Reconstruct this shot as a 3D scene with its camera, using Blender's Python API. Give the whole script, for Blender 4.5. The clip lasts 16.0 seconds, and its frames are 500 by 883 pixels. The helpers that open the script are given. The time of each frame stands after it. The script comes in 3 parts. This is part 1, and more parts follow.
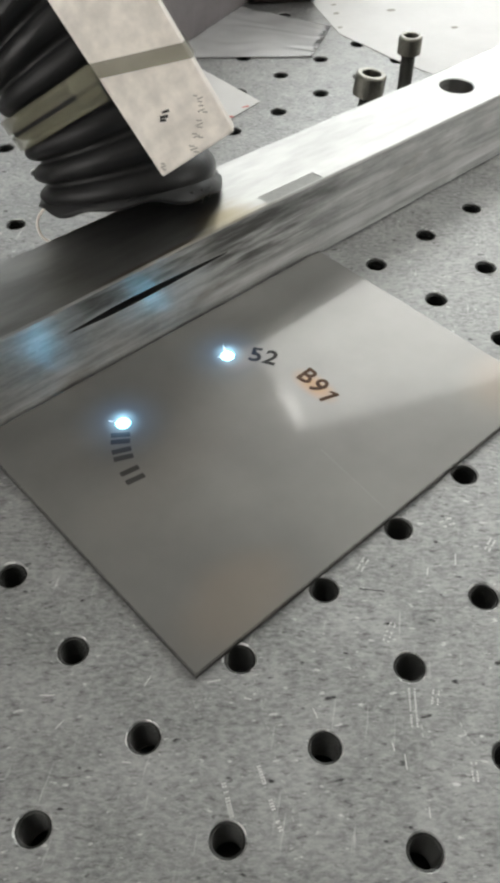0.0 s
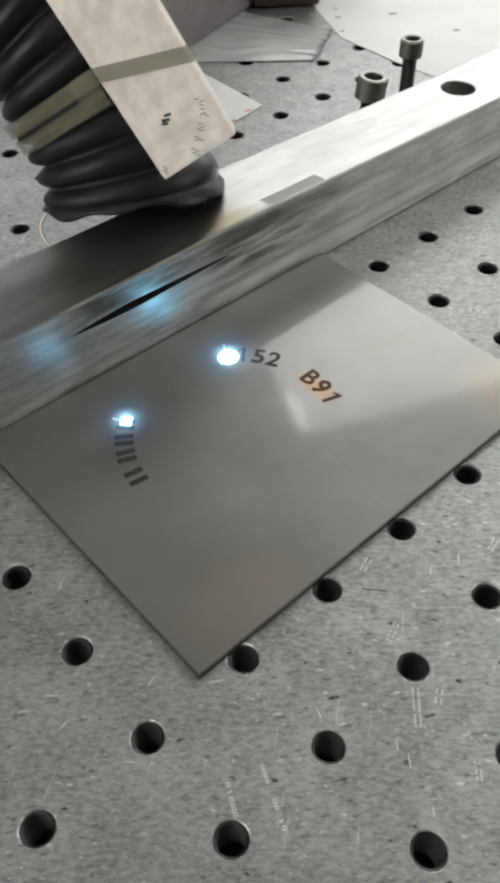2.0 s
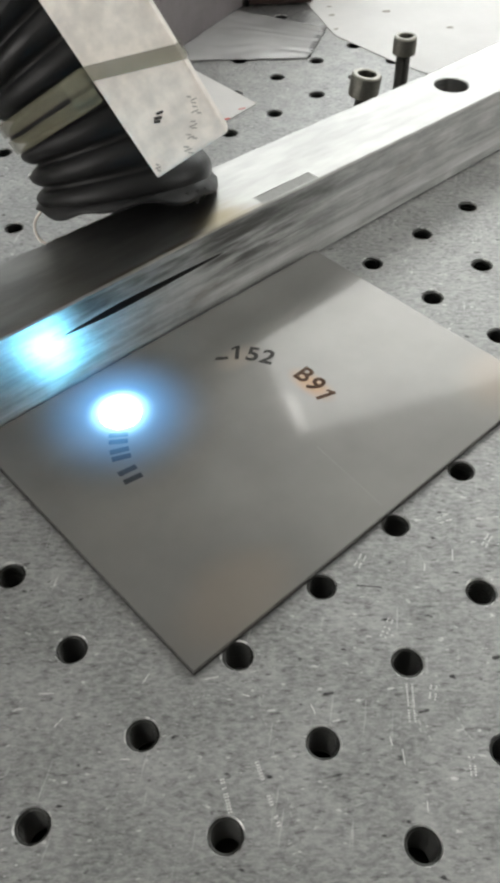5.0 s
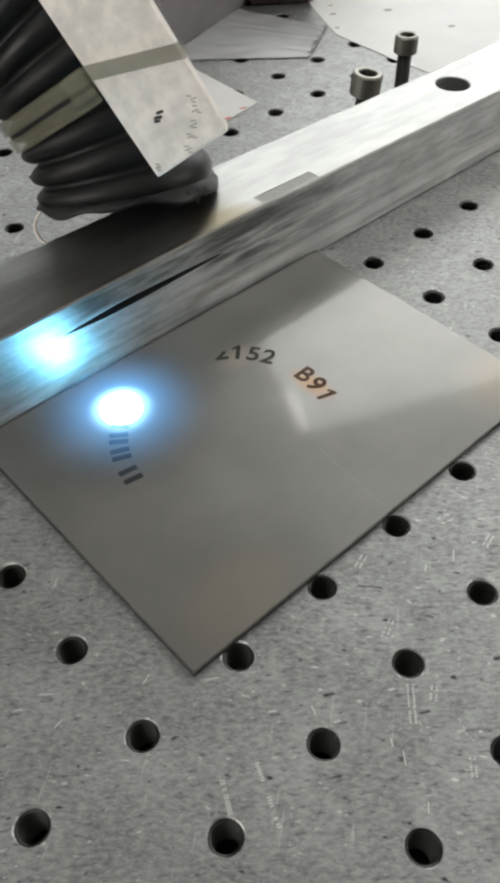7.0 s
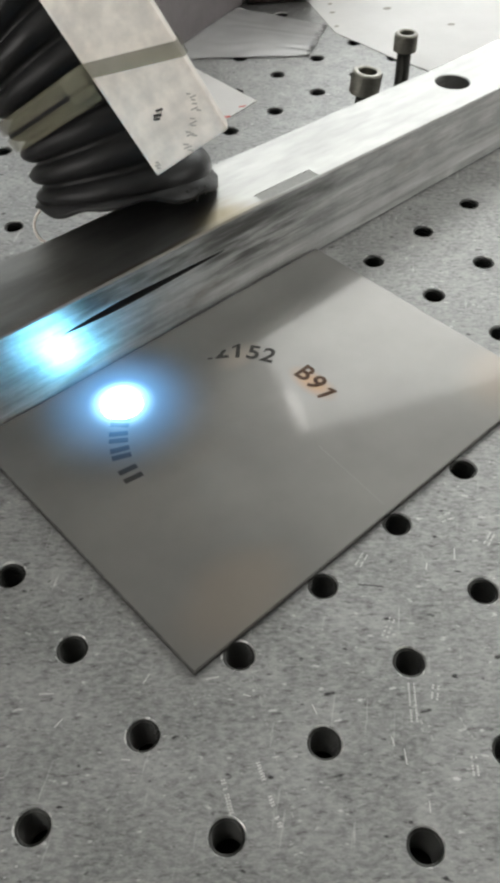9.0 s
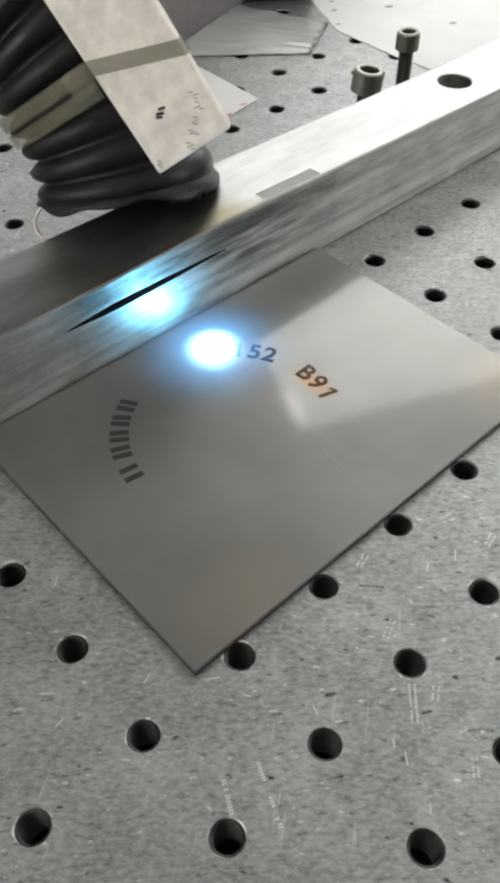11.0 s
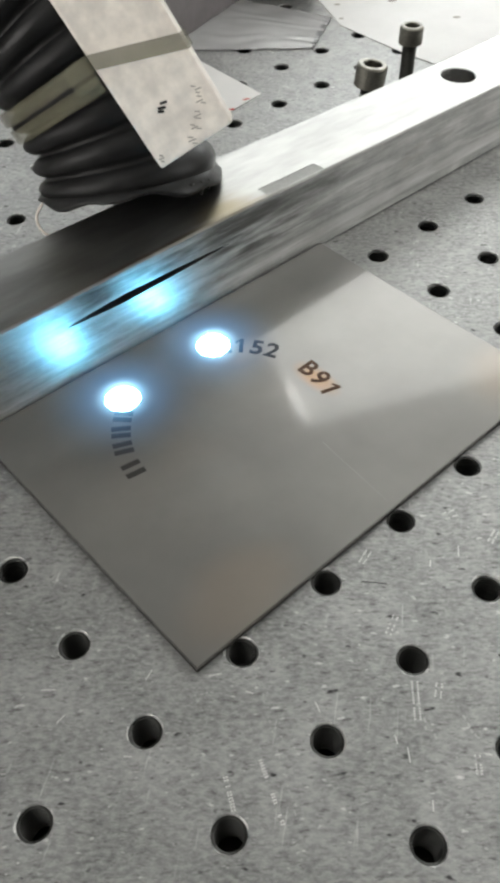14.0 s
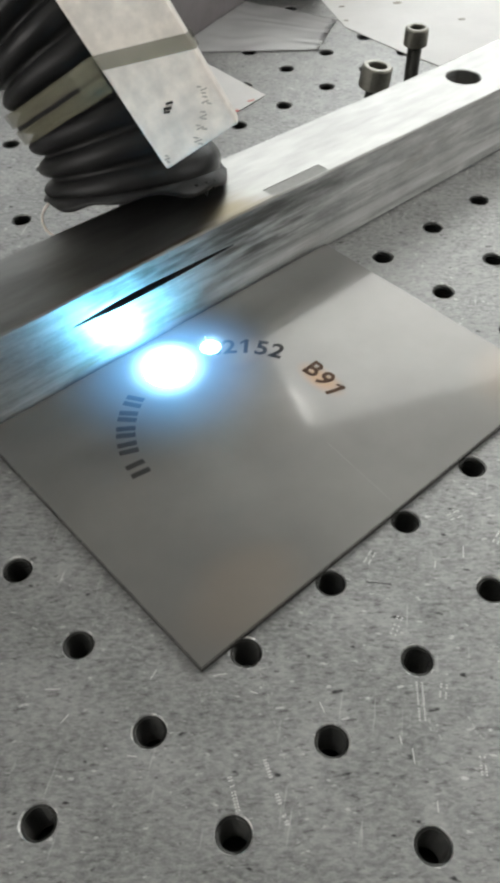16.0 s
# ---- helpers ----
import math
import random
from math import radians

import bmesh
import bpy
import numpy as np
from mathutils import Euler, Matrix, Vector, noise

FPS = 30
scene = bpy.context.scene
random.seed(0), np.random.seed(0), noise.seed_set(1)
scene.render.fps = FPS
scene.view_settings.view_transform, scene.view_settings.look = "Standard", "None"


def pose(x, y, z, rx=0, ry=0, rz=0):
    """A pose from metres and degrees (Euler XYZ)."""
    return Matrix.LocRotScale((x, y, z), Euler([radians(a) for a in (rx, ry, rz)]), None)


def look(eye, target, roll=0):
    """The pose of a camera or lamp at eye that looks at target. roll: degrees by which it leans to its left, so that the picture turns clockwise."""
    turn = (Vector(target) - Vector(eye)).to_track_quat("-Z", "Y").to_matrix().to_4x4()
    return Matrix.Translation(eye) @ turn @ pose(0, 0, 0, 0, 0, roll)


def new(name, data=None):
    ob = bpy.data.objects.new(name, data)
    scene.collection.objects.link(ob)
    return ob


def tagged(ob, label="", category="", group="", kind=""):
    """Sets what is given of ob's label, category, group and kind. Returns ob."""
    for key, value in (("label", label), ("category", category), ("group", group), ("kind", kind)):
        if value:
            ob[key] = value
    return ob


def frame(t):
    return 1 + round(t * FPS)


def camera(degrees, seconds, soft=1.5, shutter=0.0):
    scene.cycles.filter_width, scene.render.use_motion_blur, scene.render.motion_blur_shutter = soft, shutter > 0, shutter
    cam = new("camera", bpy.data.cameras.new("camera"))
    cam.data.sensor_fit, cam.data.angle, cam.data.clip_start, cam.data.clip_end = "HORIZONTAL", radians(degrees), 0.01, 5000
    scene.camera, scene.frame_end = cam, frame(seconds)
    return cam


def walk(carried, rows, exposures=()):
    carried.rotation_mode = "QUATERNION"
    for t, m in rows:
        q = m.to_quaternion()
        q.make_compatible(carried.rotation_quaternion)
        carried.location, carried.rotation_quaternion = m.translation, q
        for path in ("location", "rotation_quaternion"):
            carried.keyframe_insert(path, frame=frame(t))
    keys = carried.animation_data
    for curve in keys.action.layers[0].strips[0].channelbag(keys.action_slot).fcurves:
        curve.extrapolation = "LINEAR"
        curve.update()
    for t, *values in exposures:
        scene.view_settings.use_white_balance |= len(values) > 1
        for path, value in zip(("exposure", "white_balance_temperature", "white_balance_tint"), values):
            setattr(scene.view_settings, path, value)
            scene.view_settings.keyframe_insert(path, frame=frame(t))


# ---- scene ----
# ---- camera: held by hand over the bench, nearly still ----
LENS = 34.79
cam = camera(LENS, 16.0, soft=4.1)
# seconds, eye in millimetres, yaw, pitch and roll in degrees
CAMERA_ROWS = [
    (0, -25.00, -60.71, 154.30, -41.360, -47.804, -0.573),
    (0.5, -24.70, -61.30, 154.20, -41.221, -47.711, -0.821),
    (1, -24.95, -61.36, 154.03, -41.050, -47.600, -0.941),
    (1.5, -25.37, -61.46, 154.10, -41.057, -47.524, -0.947),
    (2, -25.18, -61.91, 154.19, -40.768, -47.480, -1.287),
    (2.5, -25.15, -62.34, 153.90, -40.868, -47.478, -1.303),
    (3, -24.57, -62.80, 153.78, -40.842, -47.549, -1.578),
    (3.5, -24.51, -62.91, 153.85, -40.874, -47.576, -1.583),
    (4, -24.77, -62.68, 154.10, -40.913, -47.552, -1.394),
    (6.5, -24.22, -63.32, 153.78, -40.970, -47.556, -1.647),
    (7, -24.08, -62.86, 153.80, -40.723, -47.594, -1.675),
    (7.5, -24.37, -62.99, 153.90, -40.665, -47.603, -1.729),
    (8, -24.33, -62.67, 153.69, -40.519, -47.560, -1.788),
    (8.5, -24.12, -62.50, 153.56, -40.612, -47.609, -1.721),
    (9, -24.10, -62.67, 153.28, -40.759, -47.617, -1.737),
    (11.5, -24.27, -61.50, 153.59, -40.999, -47.860, -1.255),
    (12, -24.05, -61.70, 153.35, -40.906, -47.825, -1.380),
    (12.5, -23.95, -61.15, 152.86, -41.098, -48.102, -1.195),
    (13, -23.17, -61.61, 152.64, -40.766, -48.211, -1.647),
    (13.5, -23.48, -61.74, 152.76, -40.722, -48.113, -1.651),
    (14, -23.89, -61.43, 152.89, -40.669, -48.074, -1.520),
    (14.5, -24.24, -61.15, 153.12, -40.708, -48.061, -1.371),
    (15, -24.61, -60.69, 153.27, -40.500, -48.052, -1.279),
    (15.5, -24.68, -60.88, 153.16, -40.362, -48.010, -1.360),
    (16, -24.51, -61.37, 152.57, -40.384, -47.909, -1.562),
]


def held(x, y, z, yaw, pitch, roll):
    """The pose of the camera from its eye and its angles."""
    eye = Vector((x, y, z)) / 1000
    a, b = radians(yaw), radians(pitch)
    ahead = Vector((-math.sin(a) * math.cos(b), math.cos(a) * math.cos(b), math.sin(b)))
    return look(eye, eye + ahead, roll)


# the phone's own exposure drifts a little, in stops
EXPOSURES = [(0, 0.54), (1, 0.43), (2, 0.43), (3, 0.51), (4, 0.51), (6.5, 0.40), (9, 0.40), (11.5, 0.54), (12.5, 0.54), (15.6, 0.54), (16, 0.38)]
walk(cam, [(r[0], held(*r[1:])) for r in CAMERA_ROWS], EXPOSURES)

# ---- light: a closed workshop with one mirrored ceiling light and added fill panels ----
world = bpy.data.worlds.new("world")
world.use_nodes = True
world.node_tree.nodes["Background"].inputs[0].default_value = (0.5, 0.52, 0.55, 1)
world.node_tree.nodes["Background"].inputs[1].default_value = 0.1
scene.world = world
PANEL_GLOW = 2.05
FILL_GLOW = 0.85
FAR_GLOW = 1.55
BACK_GLOW = 1.25
SPARK_GLOW = 100.0


# ---- materials ----
def material(name, color, rough=0.5, metal=0.0, grain=0.0, grain_scale=400.0, bump=0.0, bump_scale=800.0, stretch=(1, 1, 1),
             wear=0.0, wear_scale=60.0, rough_var=0.0, gloss=0.0, gloss_rough=0.1, stains=(), spec=0.5):
    """A principled material with colour variation at two scales, roughness variation and fine relief, in object space."""
    m = bpy.data.materials.new(name)
    m.use_nodes = True
    n, l = m.node_tree.nodes, m.node_tree.links
    b = n["Principled BSDF"]
    b.inputs["Roughness"].default_value = rough
    b.inputs["Metallic"].default_value = metal
    b.inputs["Specular IOR Level"].default_value = spec
    if gloss:
        b.inputs["Coat Weight"].default_value, b.inputs["Coat IOR"].default_value, b.inputs["Coat Roughness"].default_value = 1.0, gloss, gloss_rough
    geo = n.new("ShaderNodeTexCoord")
    mp = n.new("ShaderNodeMapping")
    mp.inputs["Scale"].default_value = stretch
    l.new(geo.outputs["Object"], mp.inputs["Vector"])

    def noise_node(scale, detail=4):
        t = n.new("ShaderNodeTexNoise")
        t.inputs["Scale"].default_value = scale
        t.inputs["Detail"].default_value = detail
        l.new(mp.outputs["Vector"], t.inputs["Vector"])
        return t

    fine, coarse = noise_node(grain_scale), noise_node(wear_scale, 6)
    mix1 = n.new("ShaderNodeMix")
    mix1.data_type = "RGBA"
    c = Vector(color[:3])
    mix1.inputs["A"].default_value = (*(c * (1 - grain)), 1)
    mix1.inputs["B"].default_value = (*[min(1, v) for v in c * (1 + grain)], 1)
    l.new(fine.outputs["Fac"], mix1.inputs["Factor"])
    mix2 = n.new("ShaderNodeMix")
    mix2.data_type, mix2.blend_type = "RGBA", "MULTIPLY"
    ramp = n.new("ShaderNodeMapRange")
    ramp.interpolation_type = "SMOOTHSTEP"
    ramp.inputs["From Min"].default_value, ramp.inputs["From Max"].default_value = 0.3, 0.7
    ramp.inputs["To Min"].default_value, ramp.inputs["To Max"].default_value = 1 - wear, 1.0
    l.new(coarse.outputs["Fac"], ramp.inputs["Value"])
    mix2.inputs["Factor"].default_value = 1
    l.new(mix1.outputs["Result"], mix2.inputs["A"])
    l.new(ramp.outputs["Result"], mix2.inputs["B"])
    out = mix2.outputs["Result"]
    for (sx, sy), (rx, ry), tint, weight in stains:
        # a heat tint of its own shape, uneven at its rim
        off, dist, fade, blend = n.new("ShaderNodeMapping"), n.new("ShaderNodeVectorMath"), n.new("ShaderNodeMapRange"), n.new("ShaderNodeMix")
        off.inputs["Location"].default_value, off.inputs["Scale"].default_value = (-sx / rx, -sy / ry, 0), (1 / rx, 1 / ry, 0)
        l.new(geo.outputs["Object"], off.inputs["Vector"])
        dist.operation = "LENGTH"
        l.new(off.outputs["Vector"], dist.inputs[0])
        wob = n.new("ShaderNodeMath")
        wob.operation = "ADD"
        l.new(dist.outputs["Value"], wob.inputs[0])
        l.new(coarse.outputs["Fac"], wob.inputs[1])
        fade.interpolation_type = "SMOOTHSTEP"
        fade.inputs["From Min"].default_value, fade.inputs["From Max"].default_value = 0.7, 1.5
        fade.inputs["To Min"].default_value, fade.inputs["To Max"].default_value = weight, 0.0
        l.new(wob.outputs[0], fade.inputs["Value"])
        blend.data_type = "RGBA"
        blend.inputs["B"].default_value = (*tint, 1)
        l.new(fade.outputs["Result"], blend.inputs["Factor"])
        l.new(out, blend.inputs["A"])
        out = blend.outputs["Result"]
    l.new(out, b.inputs["Base Color"])
    if rough_var:
        rr = n.new("ShaderNodeMapRange")
        rr.interpolation_type = "SMOOTHSTEP"
        rr.inputs["From Min"].default_value, rr.inputs["From Max"].default_value = 0.3, 0.7
        rr.inputs["To Min"].default_value, rr.inputs["To Max"].default_value = rough - rough_var, rough + rough_var
        l.new(coarse.outputs["Fac"], rr.inputs["Value"])
        l.new(rr.outputs["Result"], b.inputs["Roughness"])
    if bump:
        bn, bt = n.new("ShaderNodeBump"), noise_node(bump_scale)
        bn.inputs["Strength"].default_value, bn.inputs["Distance"].default_value = bump, 0.0002
        l.new(bt.outputs["Fac"], bn.inputs["Height"])
        l.new(bn.outputs["Normal"], b.inputs["Normal"])
    return m


def glowing(name, color, strength):
    m = bpy.data.materials.new(name)
    m.use_nodes = True
    n = m.node_tree.nodes
    b = n["Principled BSDF"]
    b.inputs["Base Color"].default_value = (*color, 1)
    b.inputs["Emission Color"].default_value = (*color, 1)
    b.inputs["Emission Strength"].default_value = strength
    return m


def bench_metal():
    """Worn cast aluminium: short dark dashes, pale scuffs, cloudy tone."""
    m = bpy.data.materials.new("worn_aluminium")
    m.use_nodes = True
    n, l = m.node_tree.nodes, m.node_tree.links
    b = n["Principled BSDF"]
    b.inputs["Metallic"].default_value = 0.62
    tc = n.new("ShaderNodeTexCoord")

    def tex(scale, detail, stretch, turn, lo, hi, rough=0.55):
        mp, t, r = n.new("ShaderNodeMapping"), n.new("ShaderNodeTexNoise"), n.new("ShaderNodeMapRange")
        mp.vector_type = "TEXTURE"
        mp.inputs["Rotation"].default_value[2] = radians(turn)
        mp.inputs["Scale"].default_value = stretch
        t.inputs["Scale"].default_value, t.inputs["Detail"].default_value, t.inputs["Roughness"].default_value = scale, detail, rough
        r.inputs["From Min"].default_value, r.inputs["From Max"].default_value = lo, hi
        l.new(tc.outputs["Object"], mp.inputs["Vector"])
        l.new(mp.outputs["Vector"], t.inputs["Vector"])
        l.new(t.outputs["Fac"], r.inputs["Value"])
        return r.outputs["Result"]

    def mix(a, c, fac, weight=1.0):
        x = n.new("ShaderNodeMix")
        x.data_type = "RGBA"
        w = n.new("ShaderNodeMath")
        w.operation = "MULTIPLY"
        w.inputs[1].default_value = weight
        l.new(fac, w.inputs[0])
        l.new(w.outputs[0], x.inputs["Factor"])
        if isinstance(a, tuple):
            x.inputs["A"].default_value = (*a, 1)
        else:
            l.new(a, x.inputs["A"])
        x.inputs["B"].default_value = (*c, 1)
        return x.outputs["Result"]

    cloud = tex(65, 6, (1.4, 1, 1), -41, 0.35, 0.65, 0.65)
    grain = tex(1100, 4, (2.0, 1, 1), -41, 0.38, 0.66, 0.7)
    blotch = tex(260, 4, (1.3, 1, 1), -41, 0.35, 0.68)
    dash = tex(900, 4, (2.8, 1, 1), -41, 0.55, 0.70, 0.65)
    pit = tex(430, 2, (1.9, 1, 1), -41, 0.675, 0.74)
    fleck = tex(760, 2, (2.3, 1, 1), -41, 0.665, 0.72)
    scuff = tex(260, 3, (0.35, 5.0, 1), -52, 0.66, 0.80)
    col = mix((0.20, 0.205, 0.205), (0.41, 0.415, 0.41), cloud)
    col = mix(col, (0.17, 0.174, 0.174), blotch, 0.62)
    col = mix(col, (0.60, 0.60, 0.59), grain, 0.50)
    col = mix(col, (0.10, 0.10, 0.096), dash, 0.78)
    col = mix(col, (0.045, 0.045, 0.045), pit, 0.95)
    col = mix(col, (0.85, 0.85, 0.84), scuff, 0.6)
    col = mix(col, (0.90, 0.90, 0.89), fleck, 0.5)
    l.new(col, b.inputs["Base Color"])
    rr = n.new("ShaderNodeMapRange")
    rr.inputs["To Min"].default_value, rr.inputs["To Max"].default_value = 0.40, 0.54
    l.new(cloud, rr.inputs["Value"])
    l.new(rr.outputs["Result"], b.inputs["Roughness"])
    bn = n.new("ShaderNodeBump")
    bn.inputs["Strength"].default_value, bn.inputs["Distance"].default_value = 0.07, 0.00010
    l.new(grain, bn.inputs["Height"])
    l.new(bn.outputs["Normal"], b.inputs["Normal"])
    return m


def bar_front():
    """Old mill-finished steel: streaks along the bar, a grimy stain over the slot and a pale line near the foot,
    painted for a bright chamfer.
    """
    m = bpy.data.materials.new("milled_steel")
    m.use_nodes = True
    n, l = m.node_tree.nodes, m.node_tree.links
    b = n["Principled BSDF"]
    b.inputs["Metallic"].default_value = 0.8
    b.inputs["Coat Weight"].default_value, b.inputs["Coat IOR"].default_value, b.inputs["Coat Roughness"].default_value = 0.8, 1.7, 0.23
    tc, xyz = n.new("ShaderNodeTexCoord"), n.new("ShaderNodeSeparateXYZ")
    l.new(tc.outputs["Object"], xyz.inputs[0])

    def tex(scale, detail, along, lo, hi):
        mp, t, r = n.new("ShaderNodeMapping"), n.new("ShaderNodeTexNoise"), n.new("ShaderNodeMapRange")
        mp.inputs["Scale"].default_value = (along, 1, 1)
        t.inputs["Scale"].default_value, t.inputs["Detail"].default_value, t.inputs["Roughness"].default_value = scale, detail, 0.62
        r.interpolation_type = "SMOOTHSTEP"
        r.inputs["From Min"].default_value, r.inputs["From Max"].default_value = lo, hi
        l.new(tc.outputs["Object"], mp.inputs["Vector"])
        l.new(mp.outputs["Vector"], t.inputs["Vector"])
        l.new(t.outputs["Fac"], r.inputs["Value"])
        return r.outputs["Result"]

    def ramp(value, lo, hi):
        r = n.new("ShaderNodeMapRange")
        r.interpolation_type = "SMOOTHSTEP"
        r.inputs["From Min"].default_value, r.inputs["From Max"].default_value = lo, hi
        l.new(value, r.inputs["Value"])
        return r.outputs["Result"]

    def times(*values):
        out = values[0]
        for v in values[1:]:
            x = n.new("ShaderNodeMath")
            x.operation = "MULTIPLY"
            l.new(out, x.inputs[0])
            if isinstance(v, float):
                x.inputs[1].default_value = v
            else:
                l.new(v, x.inputs[1])
            out = x.outputs[0]
        return out

    def mix(a, c, fac):
        x = n.new("ShaderNodeMix")
        x.data_type = "RGBA"
        l.new(fac, x.inputs["Factor"])
        if isinstance(a, tuple):
            x.inputs["A"].default_value = (*a, 1)
        else:
            l.new(a, x.inputs["A"])
        x.inputs["B"].default_value = (*c, 1)
        return x.outputs["Result"]

    streak, cloud, fine = tex(420, 4, 0.09, 0.32, 0.68), tex(90, 5, 0.6, 0.3, 0.7), tex(1500, 3, 0.35, 0.5, 0.75)
    patch, rust = tex(170, 5, 0.14, 0.28, 0.66), tex(70, 4, 0.5, 0.55, 0.75)
    col = mix((0.44, 0.44, 0.43), (0.68, 0.68, 0.67), cloud)
    col = mix(col, (0.20, 0.20, 0.195), times(streak, 0.55))
    col = mix(col, (0.70, 0.70, 0.69), times(fine, 0.35))
    col = mix(col, (0.26, 0.19, 0.13), times(rust, 0.35))
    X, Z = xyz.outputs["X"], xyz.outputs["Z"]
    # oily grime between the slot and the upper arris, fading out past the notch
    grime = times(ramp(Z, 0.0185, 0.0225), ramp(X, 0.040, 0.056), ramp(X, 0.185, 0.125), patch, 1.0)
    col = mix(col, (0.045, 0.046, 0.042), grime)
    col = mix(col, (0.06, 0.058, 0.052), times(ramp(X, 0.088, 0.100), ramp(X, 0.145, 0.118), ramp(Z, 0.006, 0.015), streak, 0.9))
    # pale streak near the foot: a chamfer's bright edge put into the colour
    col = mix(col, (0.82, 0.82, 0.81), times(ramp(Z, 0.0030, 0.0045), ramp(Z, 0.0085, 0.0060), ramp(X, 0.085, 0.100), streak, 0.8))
    l.new(col, b.inputs["Base Color"])
    rr = n.new("ShaderNodeMapRange")
    rr.inputs["To Min"].default_value, rr.inputs["To Max"].default_value = 0.40, 0.52
    l.new(cloud, rr.inputs["Value"])
    l.new(rr.outputs["Result"], b.inputs["Roughness"])
    bn = n.new("ShaderNodeBump")
    bn.inputs["Strength"].default_value, bn.inputs["Distance"].default_value = 0.25, 0.0001
    l.new(fine, bn.inputs["Height"])
    l.new(bn.outputs["Normal"], b.inputs["Normal"])
    l.new(bn.outputs["Normal"], b.inputs["Coat Normal"])
    return m


TABLE = bench_metal()
RIM = material("bare_aluminium", (0.62, 0.62, 0.61), 0.45, 0.9, 0.25, 1500, 0.3, 900)
SCRATCH = material("fresh_scratch", (0.72, 0.72, 0.71), 0.45, 0.15, 0.1, 1500)
FAINT = material("rubbed_aluminium", (0.46, 0.46, 0.455), 0.5, 0.5, 0.3, 1500)
# sheared edge, darkened further to carry the plate's shadow line
EDGE = material("shaded_edge", (0.030, 0.029, 0.027), 0.65, 0.2, 0.3, 900)
# aluminium threads, with the shade inside the holes put into their colour
THREAD = material("shaded_thread", (0.048, 0.048, 0.046), 0.32, 0.85, 0.4, 1200, 0.2, 1500)
# near black for the shade deep in the holes; also the score line
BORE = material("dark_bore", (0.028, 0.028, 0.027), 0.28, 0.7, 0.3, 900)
PLATE = material("brushed_steel", (0.248, 0.242, 0.231), 0.36, 0.62, 0.03, 300, 0.03, 300, (1, 1, 1), 0.22, 22, 0.03, 1.46, 0.07,
                 (((0.0935, 0.0465), (0.0048, 0.0100), (0.34, 0.17, 0.05), 0.75), ((0.034, 0.010), (0.020, 0.014), (0.34, 0.27, 0.21), 0.38),
                  ((0.136, 0.012), (0.022, 0.016), (0.40, 0.31, 0.23), 0.32), ((0.086, 0.069), (0.010, 0.006), (0.50, 0.42, 0.34), 0.4)))
BAR = material("ground_steel", (0.385, 0.385, 0.375), 0.33, 0.96, 0.20, 380, 0.25, 400, (0.25, 1, 1), 0.20, 110, 0.03,
               stains=(((0.102, 0.0050), (0.016, 0.008), (0.20, 0.16, 0.085), 0.75), ((0.090, 0.0010), (0.045, 0.0016), (0.16, 0.13, 0.08), 0.6)))
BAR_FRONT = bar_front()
# slot walls painted near black for the shade inside the slot
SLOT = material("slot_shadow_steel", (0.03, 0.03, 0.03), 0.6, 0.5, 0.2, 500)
NOTCH = material("notch_steel", (0.30, 0.30, 0.29), 0.6, 0.6, 0.2, 700)
MARK = material("laser_mark", (0.03, 0.028, 0.026), 0.6, 0.2, 0.3, 2000)
MARK_HOT = material("heat_tinted_mark", (0.060, 0.026, 0.009), 0.5, 0.4, 0.4, 1500)
RUBBER = material("black_rubber", (0.011, 0.011, 0.0115), 0.42, 0.0, 0.4, 300, 0.35, 500, (1, 1, 1), 0.3, 80, 0.1, spec=0.27)
WHITE = material("white_block_paint", (0.86, 0.80, 0.73), 0.45, 0.0, 0.12, 500, 0.2, 500, (1, 1, 1), 0.22, 190)
TIE = material("clear_nylon", (0.25, 0.24, 0.165), 0.32, 0.0, 0.25, 400, 0.1, 600, (1, 1, 1), 0.15, 150)
TIE.node_tree.nodes["Principled BSDF"].inputs["Alpha"].default_value = 0.32
BOLT = material("black_oxide_steel", (0.28, 0.27, 0.24), 0.35, 1.0, 0.3, 800, 0.2, 900)
# shanks darker than the screw heads
SHANK = material("darker_black_steel", (0.06, 0.06, 0.055), 0.4, 0.9, 0.3, 800)
SMUDGE = material("faded_print", (0.36, 0.33, 0.29), 0.5, 0.0, 0.5, 900)
PAPER = material("white_sheet", (0.82, 0.81, 0.80), 0.38, 0.0, 0.03, 200, 0.1, 150, (1, 1, 1), 0.06, 40)
FOIL = material("glossy_sheet", (0.95, 0.96, 0.97), 0.26, 0.25, 0.06, 60, 0.1, 200, (1, 1, 1), 0.15, 30)
RED = material("red_print", (0.65, 0.08, 0.07), 0.5)
BROWN = material("dark_brown_paint", (0.06, 0.035, 0.03), 0.5, 0.1, 0.2, 300, 0.1, 400, (1, 1, 1), 0.2, 50)
GREY = material("grey_painted_steel", (0.24, 0.215, 0.225), 0.5, 0.2, 0.1, 300, 0.1, 400, (1, 1, 1), 0.2, 50)
WALL = material("wall_paint", (0.42, 0.415, 0.40), 0.8, 0.0, 0.04, 30, 0.1, 60, (1, 1, 1), 0.06, 3)
GLINT_STRIP = glowing("glint_strip", (1.0, 0.98, 0.94), 9.0)
PANEL = glowing("ceiling_diffuser", (0.98, 0.985, 0.95), PANEL_GLOW)
FILL = glowing("fill_diffuser", (0.98, 0.985, 0.95), FILL_GLOW)
FILL_EAST = glowing("brighter_fill_diffuser", (0.98, 0.985, 0.95), FILL_GLOW * 1.6)
